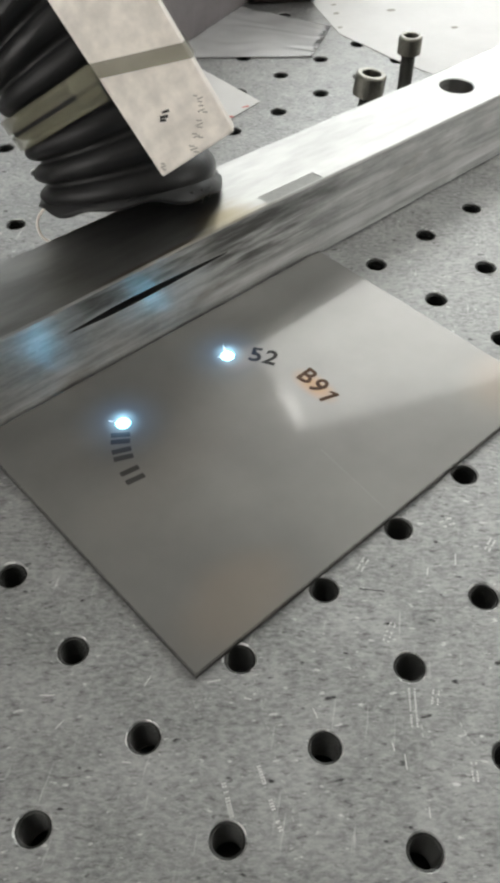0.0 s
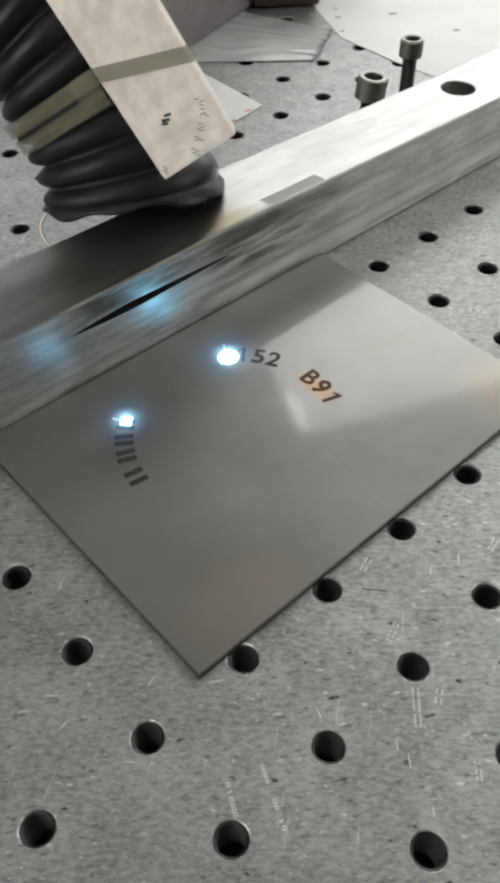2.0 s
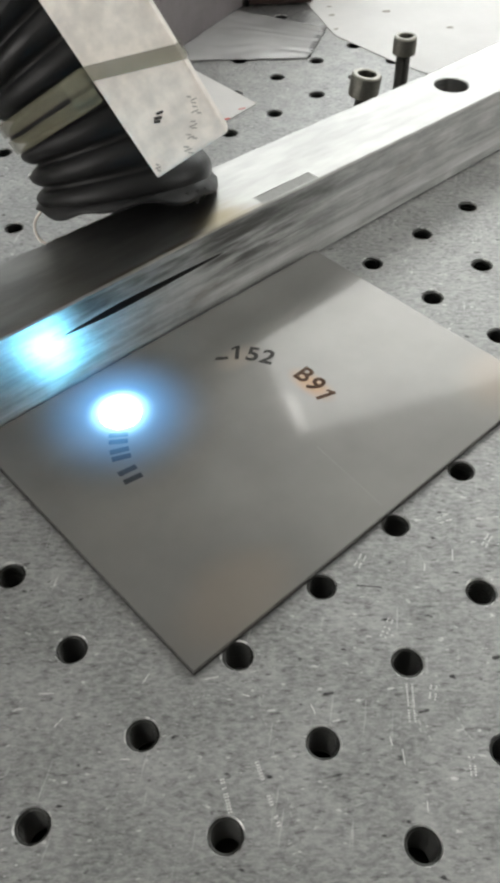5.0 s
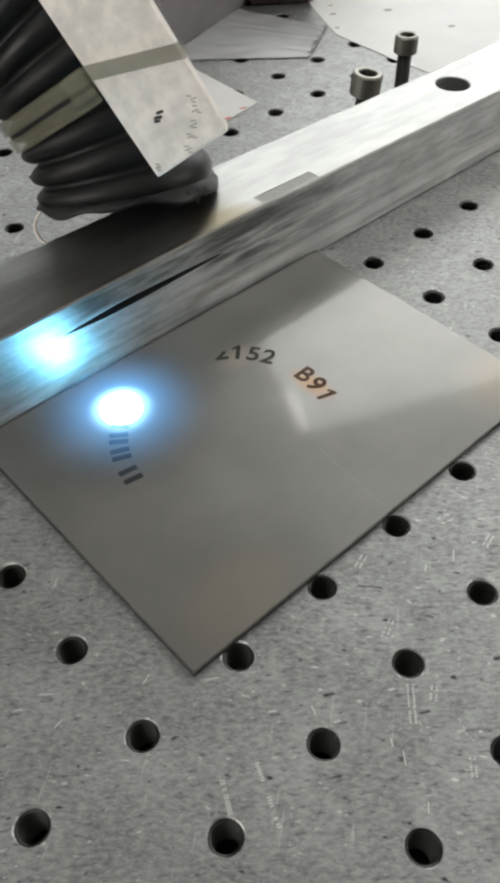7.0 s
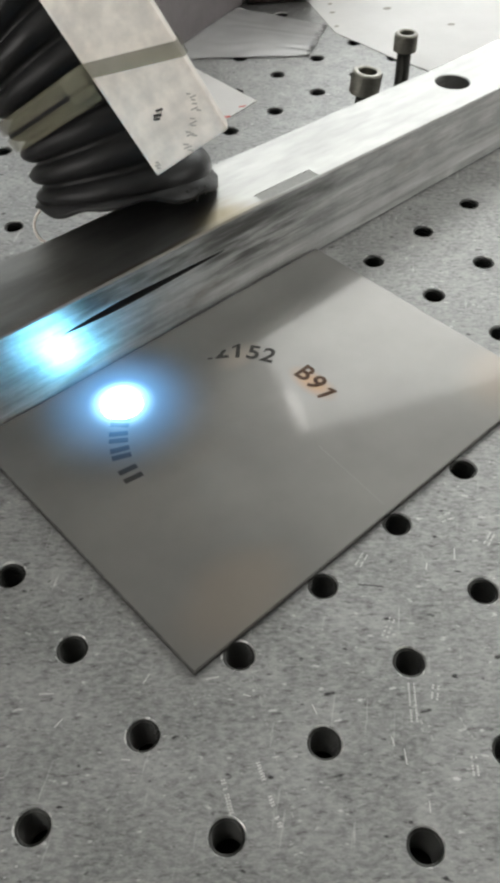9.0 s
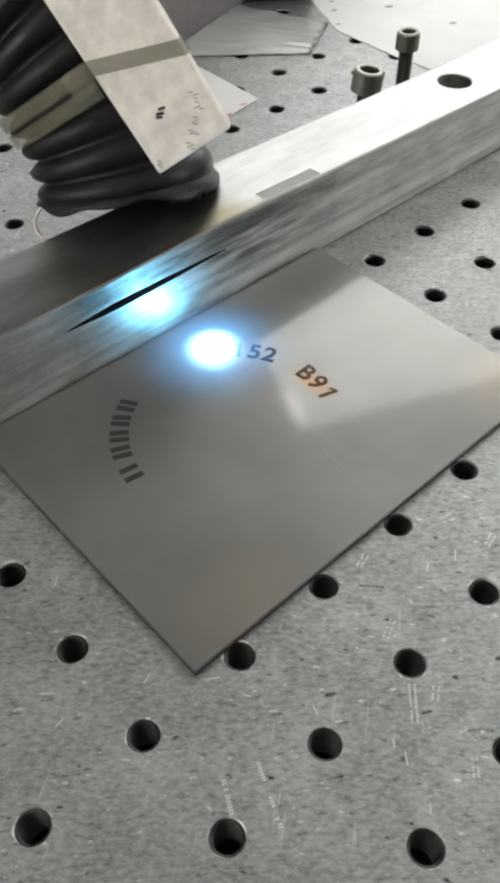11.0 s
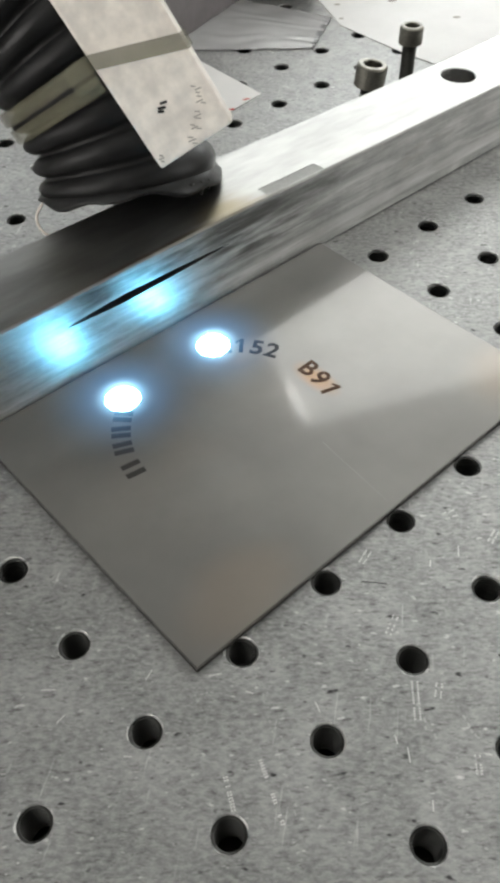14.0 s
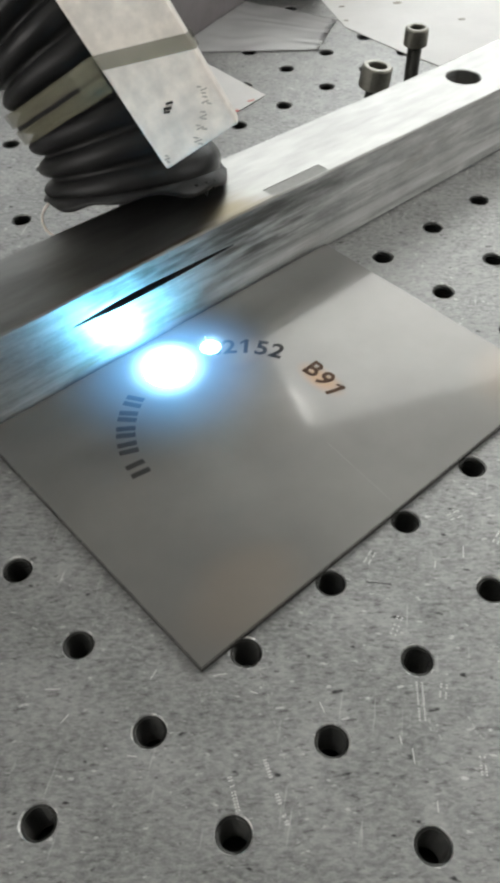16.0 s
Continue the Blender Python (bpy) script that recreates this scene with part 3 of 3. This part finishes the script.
def fence_bar():
    bar = thing("fence_bar", "square milled steel bar laid across the bench top", "metal bar", BAR_POSE)
    # cross-section with small chamfers, run along x, with the slot and notch cut out
    c = 0.0005

    def slot_half(x):
        """Half the slot's width: a cutter's pass, pointed at both ends."""
        u = min(1, max(0, (x - SLOT_X0) / (SLOT_X1 - SLOT_X0)))
        return 0.00008 + 0.00118 * min(1, u / 0.28) ** 0.8 * min(1, (1 - u) / 0.62) ** 0.7

    def outline(x, cut):
        prof = [(c, 0.0), (0, c)]
        if cut == "slot":
            h = slot_half(x)
            prof += [(0, 0.0189 - h), (0.004, 0.0189 - h), (0.004, 0.0189 + h), (0, 0.0189 + h)]
        if cut == "notch":
            prof += [(0, BAR_H - c), (c, BAR_H), (0.0008, BAR_H), (0.0008, BAR_H - 0.0003), (0.0052, BAR_H - 0.0003), (0.0052, BAR_H)]
        else:
            prof += [(0, BAR_H - c), (c, BAR_H)]
        return prof + [(BAR_D - c, BAR_H), (BAR_D, BAR_H - c), (BAR_D, c), (BAR_D - c, 0)]

    def run(x0, x1, cut=False):
        prof, far = outline(x0, cut), outline(x1, cut)
        bm = bmesh.new()
        if cut == "hole":
            screw_hole(bm, x0, x1, c)
        a = [bm.verts.new((x0, y, z)) for y, z in prof]
        b = [bm.verts.new((x1, y, z)) for y, z in far]
        bm.faces.new(a)
        bm.faces.new(b[::-1])
        for i in range(len(prof)):
            j = (i + 1) % len(prof)
            if not (cut == "hole" and prof[i][1] == BAR_H and prof[j][1] == BAR_H):
                bm.faces.new((a[i], b[i], b[j], a[j]))
        bmesh.ops.remove_doubles(bm, verts=bm.verts, dist=1e-6)
        bmesh.ops.recalc_face_normals(bm, faces=bm.faces)
        return bm

    def screw_hole(bm, x0, x1, c):
        cx, cy, r = (x0 + x1) / 2, 0.0153, 0.0061
        angles = [2 * math.pi * k / 36 for k in range(36)] + [math.atan2(y - cy, x - cx) % (2 * math.pi) for x in (x0, x1) for y in (c, BAR_D - c)]
        rings = [[], [], [], []]
        for t in sorted(angles):
            ct, st = math.cos(t), math.sin(t)
            q = min((x1 - cx) / abs(ct) if abs(ct) > 1e-9 else 9, ((BAR_D - c - cy) if st > 0 else (cy - c)) / abs(st) if abs(st) > 1e-9 else 9)
            for ring, rad, z in zip(rings, (q, r + 0.0004, r, r), (BAR_H, BAR_H, BAR_H - 0.0004, BAR_H - 0.0075)):
                ring.append(bm.verts.new((cx + rad * ct, cy + rad * st, z)))
        for p, q in zip(rings, rings[1:]):
            for k in range(len(p)):
                bm.faces.new((p[k], p[(k + 1) % len(p)], q[(k + 1) % len(p)], q[k]))
        bm.faces.new(rings[3])

    joined = bmesh.new()
    cuts = [SLOT_X0 + (SLOT_X1 - SLOT_X0) * k / 12 for k in range(13)]
    for x0, x1, cut in ((-0.09, SLOT_X0, ""), *[(p, q, "slot") for p, q in zip(cuts, cuts[1:])], (SLOT_X1, 0.1175, ""), (0.1175, 0.1405, "notch"), (0.1405, 0.2125, ""), (0.2125, 0.2355, "hole"), (0.2355, 0.36, "")):
        tmp = bpy.data.meshes.new("tmp")
        b = run(x0, x1, cut)
        b.to_mesh(tmp)
        b.free()
        joined.from_mesh(tmp)
        bpy.data.meshes.remove(tmp)
    bmesh.ops.remove_doubles(joined, verts=joined.verts, dist=1e-6)
    for v in joined.verts:
        v.co.z -= sag(v.co.x, v.co.z)
        # the front arris is worn down towards one end
        if v.co.y < 0.0015 and v.co.z > 0.0245:
            v.co.z -= 0.0006 * min(1, max(0, (0.098 - v.co.x) / 0.05))
    body = part("body", joined, BAR, bar, "milled steel body")
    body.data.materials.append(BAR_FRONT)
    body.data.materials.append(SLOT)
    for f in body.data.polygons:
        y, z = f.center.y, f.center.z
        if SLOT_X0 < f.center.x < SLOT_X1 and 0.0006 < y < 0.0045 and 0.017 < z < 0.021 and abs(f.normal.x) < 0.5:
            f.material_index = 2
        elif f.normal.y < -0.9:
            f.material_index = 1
    floor = box(0.1176, 0.1404, 0.00085, 0.00515, BAR_H - 0.0005, BAR_H - 0.0001)
    for v in floor.verts:
        v.co.z -= sag(v.co.x, v.co.z)
    part("notch_floor", floor, NOTCH, bar, "dull grey shallow notch")


# ---- cap screws standing in the bench behind the bar ----
def cap_screw(x, y, head_top, tilt, r, h):
    screw = thing("cap_screw", "dark socket head cap screw standing in a bench hole", "screw", pose(x, y, 0, *tilt), group="cap screws behind the bar")
    z0 = head_top - h
    head = lathe([(0.0031, z0), (r, z0), (r, head_top - 0.0007), (r - 0.0007, head_top), (r * 0.66, head_top), (r * 0.60, head_top - 0.0005),
                  (r * 0.58, head_top - 0.0038), (0, head_top - 0.0042)], 28)
    part("head", head, BOLT, screw, "knurled head with a hex socket")
    prof, z = [(0.0029, z0)], z0 - 0.0005
    while z > -0.009:
        prof += [(0.0030, z), (0.0026, z - 0.0005)]
        z -= 0.001
    part("shank", lathe(prof + [(0, z)], 18), SHANK, screw, "threaded shank")


# ---- suction hose tied to a white block ----
SIDE = Vector((0.75, -0.66, 0)).normalized()
VIEW = Vector((0.566, 0.643, -0.515)).normalized()
RISE = SIDE.cross(VIEW).normalized()
HOSE_R = 0.0266
MOUTH = Vector((0.0790, 0.1035, 0.0370)) + HOSE_R * (0.99 * VIEW + 0.15 * RISE) - 0.0042 * SIDE
HOSE_STEP = 0.0086


def hose_line(s):
    """The middle of the hose and its frame, s metres up from the mouth: it bends over to one side."""
    p, n = MOUTH.copy(), 24
    for k in range(n):
        p += s / n * hose_way(s * (k + 0.5) / n)
    a = hose_way(s)
    x = (SIDE - SIDE.dot(a) * a).normalized()
    m = Matrix((x, a.cross(x), a)).transposed().to_4x4()
    m.translation = p
    return m


def hose_way(s):
    lean = 0.10 + 13.0 * s
    return (-lean * SIDE + RISE - (0.15 + 1.0 * s) * VIEW).normalized()


def suction_hose():
    hose = thing("suction_hose", "black corrugated rubber hose with a ragged open mouth", "hose")
    n, length = 60, 0.16

    def sweep(stations, ragged=False):
        bm, rings = bmesh.new(), []
        for s, r in stations:
            m = hose_line(s)
            ring = []
            for i in range(n):
                a = 2 * math.pi * i / n
                d = 1 + 0.02 * noise.noise(Vector((math.cos(a) * 1.5, math.sin(a) * 1.5, s * 90)))
                z = 0.0008 * math.sin(4 * a + 0.9) + 0.0007 * math.sin(9 * a) if ragged and s < 0.0012 else 0
                co = m @ Vector((r * d * math.cos(a), r * d * math.sin(a), z))
                # the soft mouth is pressed up where it lies on the bar
                if co.y < 0.1225:
                    co.z = max(co.z, BAR_H + 0.0005)
                ring.append(bm.verts.new(co))
            rings.append(ring)
        for a, b in zip(rings, rings[1:]):
            for i in range(n):
                bm.faces.new((a[i], a[(i + 1) % n], b[(i + 1) % n], b[i]))
        bmesh.ops.recalc_face_normals(bm, faces=bm.faces)
        return bm

    stations = [(0.151, 0.0002)] + [(0.15 - 0.005 * k, HOSE_R * 0.80) for k in range(31)]
    s = 0.0
    while s < length:
        wave = abs(math.sin(math.pi * s / HOSE_STEP)) ** 0.7
        stations.append((s, HOSE_R - 0.0036 * (1 - wave)))
        s += HOSE_STEP / 9
    part("tube", sweep(stations, True), RUBBER, hose, "black corrugated rubber", smooth=True)
    lip = [(0.0004, HOSE_R * 0.90), (-0.0008, HOSE_R * 0.97), (-0.0006, HOSE_R * 1.035), (0.0004, HOSE_R * 1.04), (0.0022, HOSE_R * 0.97)]
    part("lip", sweep(lip, True), RUBBER, hose, "torn rubber lip", smooth=True)
    # a torn tatter hanging at one end of the lip
    m = hose_line(0.0)
    for x, y, drop, wide in ((0.0215, -0.0150, 0.0032, 0.0011), (0.0236, -0.0120, 0.0022, 0.0009), (0.0188, -0.0178, 0.0016, 0.0013)):
        flap = lathe([(wide, 0.0008), (wide * 0.8, -drop * 0.4), (wide * 0.35, -drop * 0.8), (0, -drop)], 8)
        part("tatter", flap, RUBBER, hose, "torn rubber tatter", smooth=True, m=m @ pose(x, y, 0.0002, 0, 0, 0))
    # a springy bit of wire come loose from the mouth
    cu = bpy.data.curves.new("wire", "CURVE")
    cu.dimensions, cu.bevel_depth, cu.bevel_resolution = "3D", 0.00045, 2
    sp = cu.splines.new("NURBS")
    m = hose_line(0.0)
    pts = [(-0.0235, -0.006, 0.001), (-0.0262, -0.006, -0.0010), (-0.0285, -0.006, -0.0036), (-0.0289, -0.006, -0.0071), (-0.0268, -0.006, -0.0104), (-0.0237, -0.006, -0.0109)]
    sp.points.add(len(pts) - 1)
    for q, c in zip(sp.points, pts):
        q.co = (*(m @ Vector(c)), 1)
    sp.use_endpoint_u, sp.order_u = True, 3
    tmp = bpy.data.objects.new("wire", cu)
    scene.collection.objects.link(tmp)
    me = bpy.data.meshes.new_from_object(tmp.evaluated_get(bpy.context.evaluated_depsgraph_get()))
    bpy.data.objects.remove(tmp)
    me.materials.clear()
    me.materials.append(WHITE)
    tagged(new("loose_wire", me), "thin pale loose wire end").parent = hose


AXIS = (-0.525 * SIDE + 0.85 * RISE - 0.25 * VIEW).normalized()
ACROSS = (SIDE - SIDE.dot(AXIS) * AXIS).normalized()
BLOCK = Matrix((ACROSS, AXIS.cross(ACROSS), AXIS)).transposed().to_4x4()
BLOCK.translation = Vector((0.0825, 0.0942, 0.0485))
BLOCK_W, BLOCK_T = 0.0216, 0.0080


def white_block():
    block = thing("white_block", "white painted flat block tied along the hose", "block", BLOCK)
    part("body", box(0, BLOCK_W, 0, BLOCK_T, 0, 0.11, 0.0008), WHITE, block, "white painted body")
    # small dark scribbles and scale strokes on its face
    for x, z, w, h, turn in ((0.40, 0.0120, 0.0020, 0.0007, 20), (0.45, 0.0128, 0.0018, 0.0006, 15), (0.37, 0.0114, 0.0016, 0.0006, 25),
                             (0.50, 0.0018, 0.0020, 0.0003, 12), (0.60, 0.0040, 0.0018, 0.0003, 10), (0.70, 0.0060, 0.0020, 0.0003, 8),
                             (0.80, 0.0085, 0.0018, 0.0003, 10), (0.08, 0.0022, 0.0014, 0.0004, 14), (0.86, 0.0110, 0.0016, 0.0003, 10)):
        sharp = z > 0.0110 and x < 0.6
        bm = box(-w / 2, w / 2, -0.0001, 0.0001, -h / 2, h / 2)
        part("printed_stroke", bm, MARK if sharp else SMUDGE, block, "dark printed stroke" if sharp else "faded printed stroke", m=pose(x * BLOCK_W, -0.0001, z, 0, turn, 0))
        if not sharp:
            for k in range(2):
                d, e = random.uniform(-0.0008, 0.0008), random.uniform(0.0006, 0.0011) * (1 - 2 * k)
                bm = box(-w / 3, w / 3, -0.0001, 0.0001, -h / 2, h / 2)
                part("printed_stroke", bm, SMUDGE, block, "faded printed stroke", m=pose(x * BLOCK_W + d, -0.0001, z + e, 0, turn + 25, 0))


def cable_tie():
    tie = thing("cable_tie", "clear nylon cable tie round the hose and block", "cable tie", BLOCK)
    # the hose's middle where the tie goes round it, in the block's space
    level = 0.0272
    back = BLOCK.inverted()
    mid = min((back @ hose_line(0.002 * k).translation for k in range(60)), key=lambda p: abs(p.z - level))
    pts = [(mid.x + HOSE_R * 1.02 * math.cos(2 * math.pi * i / 120), mid.y + HOSE_R * 1.02 * math.sin(2 * math.pi * i / 120)) for i in range(120)]
    pts += [(x, y) for x in (0, BLOCK_W) for y in (0, BLOCK_T)]
    pts = sorted(set(pts))

    def turn(o, a, b):
        return (a[0] - o[0]) * (b[1] - o[1]) - (a[1] - o[1]) * (b[0] - o[0])

    hull = []
    for seq in (pts, pts[::-1]):
        half = []
        for p in seq:
            while len(half) > 1 and turn(half[-2], half[-1], p) <= 0:
                half.pop()
            half.append(p)
        hull += half[:-1]

    def band(z0, z1, thick, ring_part=None):
        bm, loops, line = bmesh.new(), [], ring_part or hull
        for k, z in ((0.0001, z0), (thick, z0), (thick, z1), (0.0001, z1)):
            ring = []
            for x, y in line:
                d = Vector((x - mid.x, y - mid.y)).normalized() * k
                # the strap slips down where it crosses the block
                ring.append(bm.verts.new((x + d.x, y + d.y, z - 0.36 * max(0, x))))
            loops.append(ring)
        m = len(line)
        for a, b in zip(loops, loops[1:] + loops[:1]):
            for i in range(m if ring_part is None else m - 1):
                bm.faces.new((a[i], a[(i + 1) % m], b[(i + 1) % m], b[i]))
        bmesh.ops.recalc_face_normals(bm, faces=bm.faces)
        return bm

    part("strap", band(level, level + 0.0038, 0.0009), TIE, tie, "clear nylon strap")
    near = sorted([p for p in hull if p[1] < mid.y and p[0] < -0.001] + [(-0.0005, -0.0002)])
    part("tail", band(level - 0.0050, level - 0.0012, 0.0008, near), TIE, tie, "loose strap tail")
    part("head", box(-0.0068, -0.0008, -0.0022, 0.0035, level - 0.0030, level + 0.0040, 0.0011), TIE, tie, "square nylon locking head")


# ---- things behind the bar ----
def loose_sheet(name, label, outline, z0, z1, mat):
    return tagged(part(name, prism(outline, z0, z1), mat), label, "sheet")


def background():
    loose_sheet("paper_sheet", "white paper sheet with a red printed mark on the bench", [(0.2005, 0.1865), (0.203, 0.236), (0.120, 0.245), (0.150, 0.178), (0.1690, 0.1815)], 0.0001, 0.0003, PAPER)
    sheet = bpy.data.objects["paper_sheet"]
    part("red_print", box(-0.0032, 0.0032, -0.0006, 0.0006, 0, 0.00008), RED, sheet, "small red printed mark", m=pose(0.180, 0.1850, 0.0003, 0, 0, -20))
    part("red_print", box(-0.0015, 0.0015, -0.0004, 0.0004, 0, 0.00008), RED, sheet, "small red printed mark", m=pose(0.1925, 0.1870, 0.0003, 0, 0, -20))
    # a thin glossy film, rippled in rows
    a, b, c, d = Vector((0.203, 0.243)), Vector((0.2485, 0.2035)), Vector((0.280, 0.2225)), Vector((0.250, 0.320))
    bm, nu, nv = bmesh.new(), 24, 44
    grid = []
    for k in range(nv + 1):
        v = k / nv
        row = []
        for q in range(nu + 1):
            u = q / nu
            p = (a * (1 - u) + b * u) * (1 - v) + (d * (1 - u) + c * u) * v
            wave = math.sin(27 * v + 2.2 * math.sin(3.1 * u + 1.0) + 5.0 * noise.noise(Vector((3 * u, 5 * v, 1.3))))
            row.append(bm.verts.new((p.x, p.y, 0.0006 + 0.00022 * wave * (0.5 + noise.noise(Vector((5 * u, 4 * v, 2.2)))) * min(1, v / 0.12) + 0.0003 * noise.noise(Vector((4 * u, 3 * v, 8.1))))))
        grid.append(row)
    for k in range(nv):
        for q in range(nu):
            bm.faces.new((grid[k][q], grid[k][q + 1], grid[k + 1][q + 1], grid[k + 1][q]))
    bmesh.ops.solidify(bm, geom=bm.faces[:], thickness=0.0001)
    tagged(part("foil_sheet", bm, FOIL, smooth=True), "rippled glossy pale film lying on the bench", "sheet")
    loose_sheet("white_board", "white board lying on the bench", [(0.2770, 0.214), (0.2745, 0.175), (0.276, 0.120), (0.62, 0.112), (0.62, 0.46), (0.32, 0.46), (0.3015, 0.262)], 0.0001, 0.0003, PAPER)
    board = bpy.data.objects["white_board"]
    for x, y, r in ((0.318, 0.217, 0.0016), (0.324, 0.181, 0.0013), (0.2945, 0.2330, 0.0011), (0.302, 0.2420, 0.0009), (0.283, 0.2190, 0.0009)):
        part("fleck", prism([(r * 1.5 * math.cos(k * 0.785), r * math.sin(k * 0.785)) for k in range(8)], 0, 0.00006), SMUDGE, board, "small dark fleck", m=pose(x, y, 0.0003, 0, 0, -30))
    tray = thing("tool_box", "dark brown steel box standing on the far end of the bench", "box", pose(0.2710, 0.2705, 0.0012, 0, 0, -38))
    part("body", box(0, 0.034, 0, 0.05, 0, 0.03, 0.002), BROWN, tray, "dark brown painted steel")
    base = thing("machine_base", "grey steel machine base behind the bench sheets", "machine base", pose(0.219, 0.256, 0, 0, 0, 19))
    part("body", box(-0.02, 0.25, 0, 0.16, 0.0, 0.05, 0.002), GREY, base, "grey painted steel")


# ---- the laser's two glowing spots ----
SPARKS = []


def spark():
    ob = thing("laser_spark", "blue-white glowing laser spot on the steel plate", "laser spot", pose(0, 0, 0), group="laser spots")

    dome = lathe([(CORE_R * (1 - k / 12) ** 0.5, CORE_TALL * k / 12) for k in range(12)] + [(0, CORE_TALL)], 32)
    part("core", dome, CORE, ob, "white-hot plasma", smooth=True)
    for r, mat in GLARE:
        bell = [(r * (1 - k / 12), GLARE_TALL * k / 12) for k in range(13)]
        part("glare", lathe(bell, 32), mat, ob, "glowing shell painted for the glare round the spot", smooth=True)
    # needles of spatter thrown up round the spot
    for turn, reach, lift in ((110, 0.0046, 35), (205, 0.0036, 24)):
        needle = lathe([(0.00006, 0), (0.00004, reach * 0.7), (0, reach)], 6)
        part("spatter", needle, SPATTER, ob, "thin glowing spatter", m=pose(0, 0, CORE_TALL * 0.80, 0, 90 - lift, turn))
    SPARKS.append(ob)


room()
bench()
marked_plate()
fence_bar()
cap_screw(0.225, 0.150, 0.0165, (4, 5, 0), 0.0062, 0.0085)
cap_screw(0.250, 0.150, 0.0244, (0, 0, 0), 0.0048, 0.0068)
suction_hose()
white_block()
cable_tie()
background()
spark()
spark()

# size of the two spots tenth by tenth, first one then the other: 0 none, 5 largest
STATES = ("11 04 04 23 40 40 40 30 02 04 24 31 40 40 21 04 04 32 40 40 12 04 23 40 30 04 04 31 40 22 04 04 33 40 40 02 04 04 23 40 40 11 "
          "04 04 40 40 21 04 04 32 40 30 04 04 31 40 22 04 23 40 40 02 04 40 40 04 04 40 02 13 40 12 04 40 30 04 31 30 02 40 13 22 40 02 "
          "31 31 04 40 02 32 40 04 40 02 40 22 04 40 02 23 30 04 40 02 21 04 40 22 04 30 04 40 02 23 21 34 30 04 30 04 40 02 30 04 02 22 "
          "21 04 30 04 33 11 04 30 04 34 30 04 30 04 33 02 23 11 22 03 30 02 12 21 31 21 40 32 42 53 52 42 53 52 52 ").split()
# how far the spot is sunk into the plate, from the width that still shows
SINK = {k: -CORE_TALL * (1 - (r / CORE_R) ** 2) for k, r in (("1", 0.0021), ("2", 0.0030), ("3", 0.0048), ("4", 0.0056), ("5", 0.0070))}


def motions():
    rows = ([], [])
    for k, state in enumerate(STATES):
        t = k / 10
        left = 134 - 12.5 * min(1, t / 9) if t < 14.75 else 101 - 9 * min(1, (t - 14.8) / 0.6)
        right = 52 + 8 * min(1, t / 13) + (4 if t > 14.75 else 0)
        if 14.95 < t < 15.05:
            right = 125
        r = 0.0290 + 0.0022 * min(1, t / 12)
        both = [(left, r if t < 14.75 else 0.0283, state[0]), (right, r - 0.0004, state[1])]
        for n in (0, 1):
            deg, rad, size = both[n] if both[n][2] != "0" else both[1 - n]
            m = on_arc(deg, rad, PLATE_T + SINK[size] - (0.0001 if both[n][2] == "0" else 0))
            for s in ((t, t + 0.0334) if k == 0 else (t - 0.0333, t) if k == 160 else (t - 0.0333, t + 0.0334)):
                rows[n].append((s, m))
    for n in (0, 1):
        walk(SPARKS[n], rows[n])
    for ob, m, born in GLYPHS:
        if born > 0:
            low = Matrix.Translation((0, 0, -0.0004)) @ m
            walk(ob, [(0, low), (born, low), (born + 0.4, m), (16.0, m)])


motions()
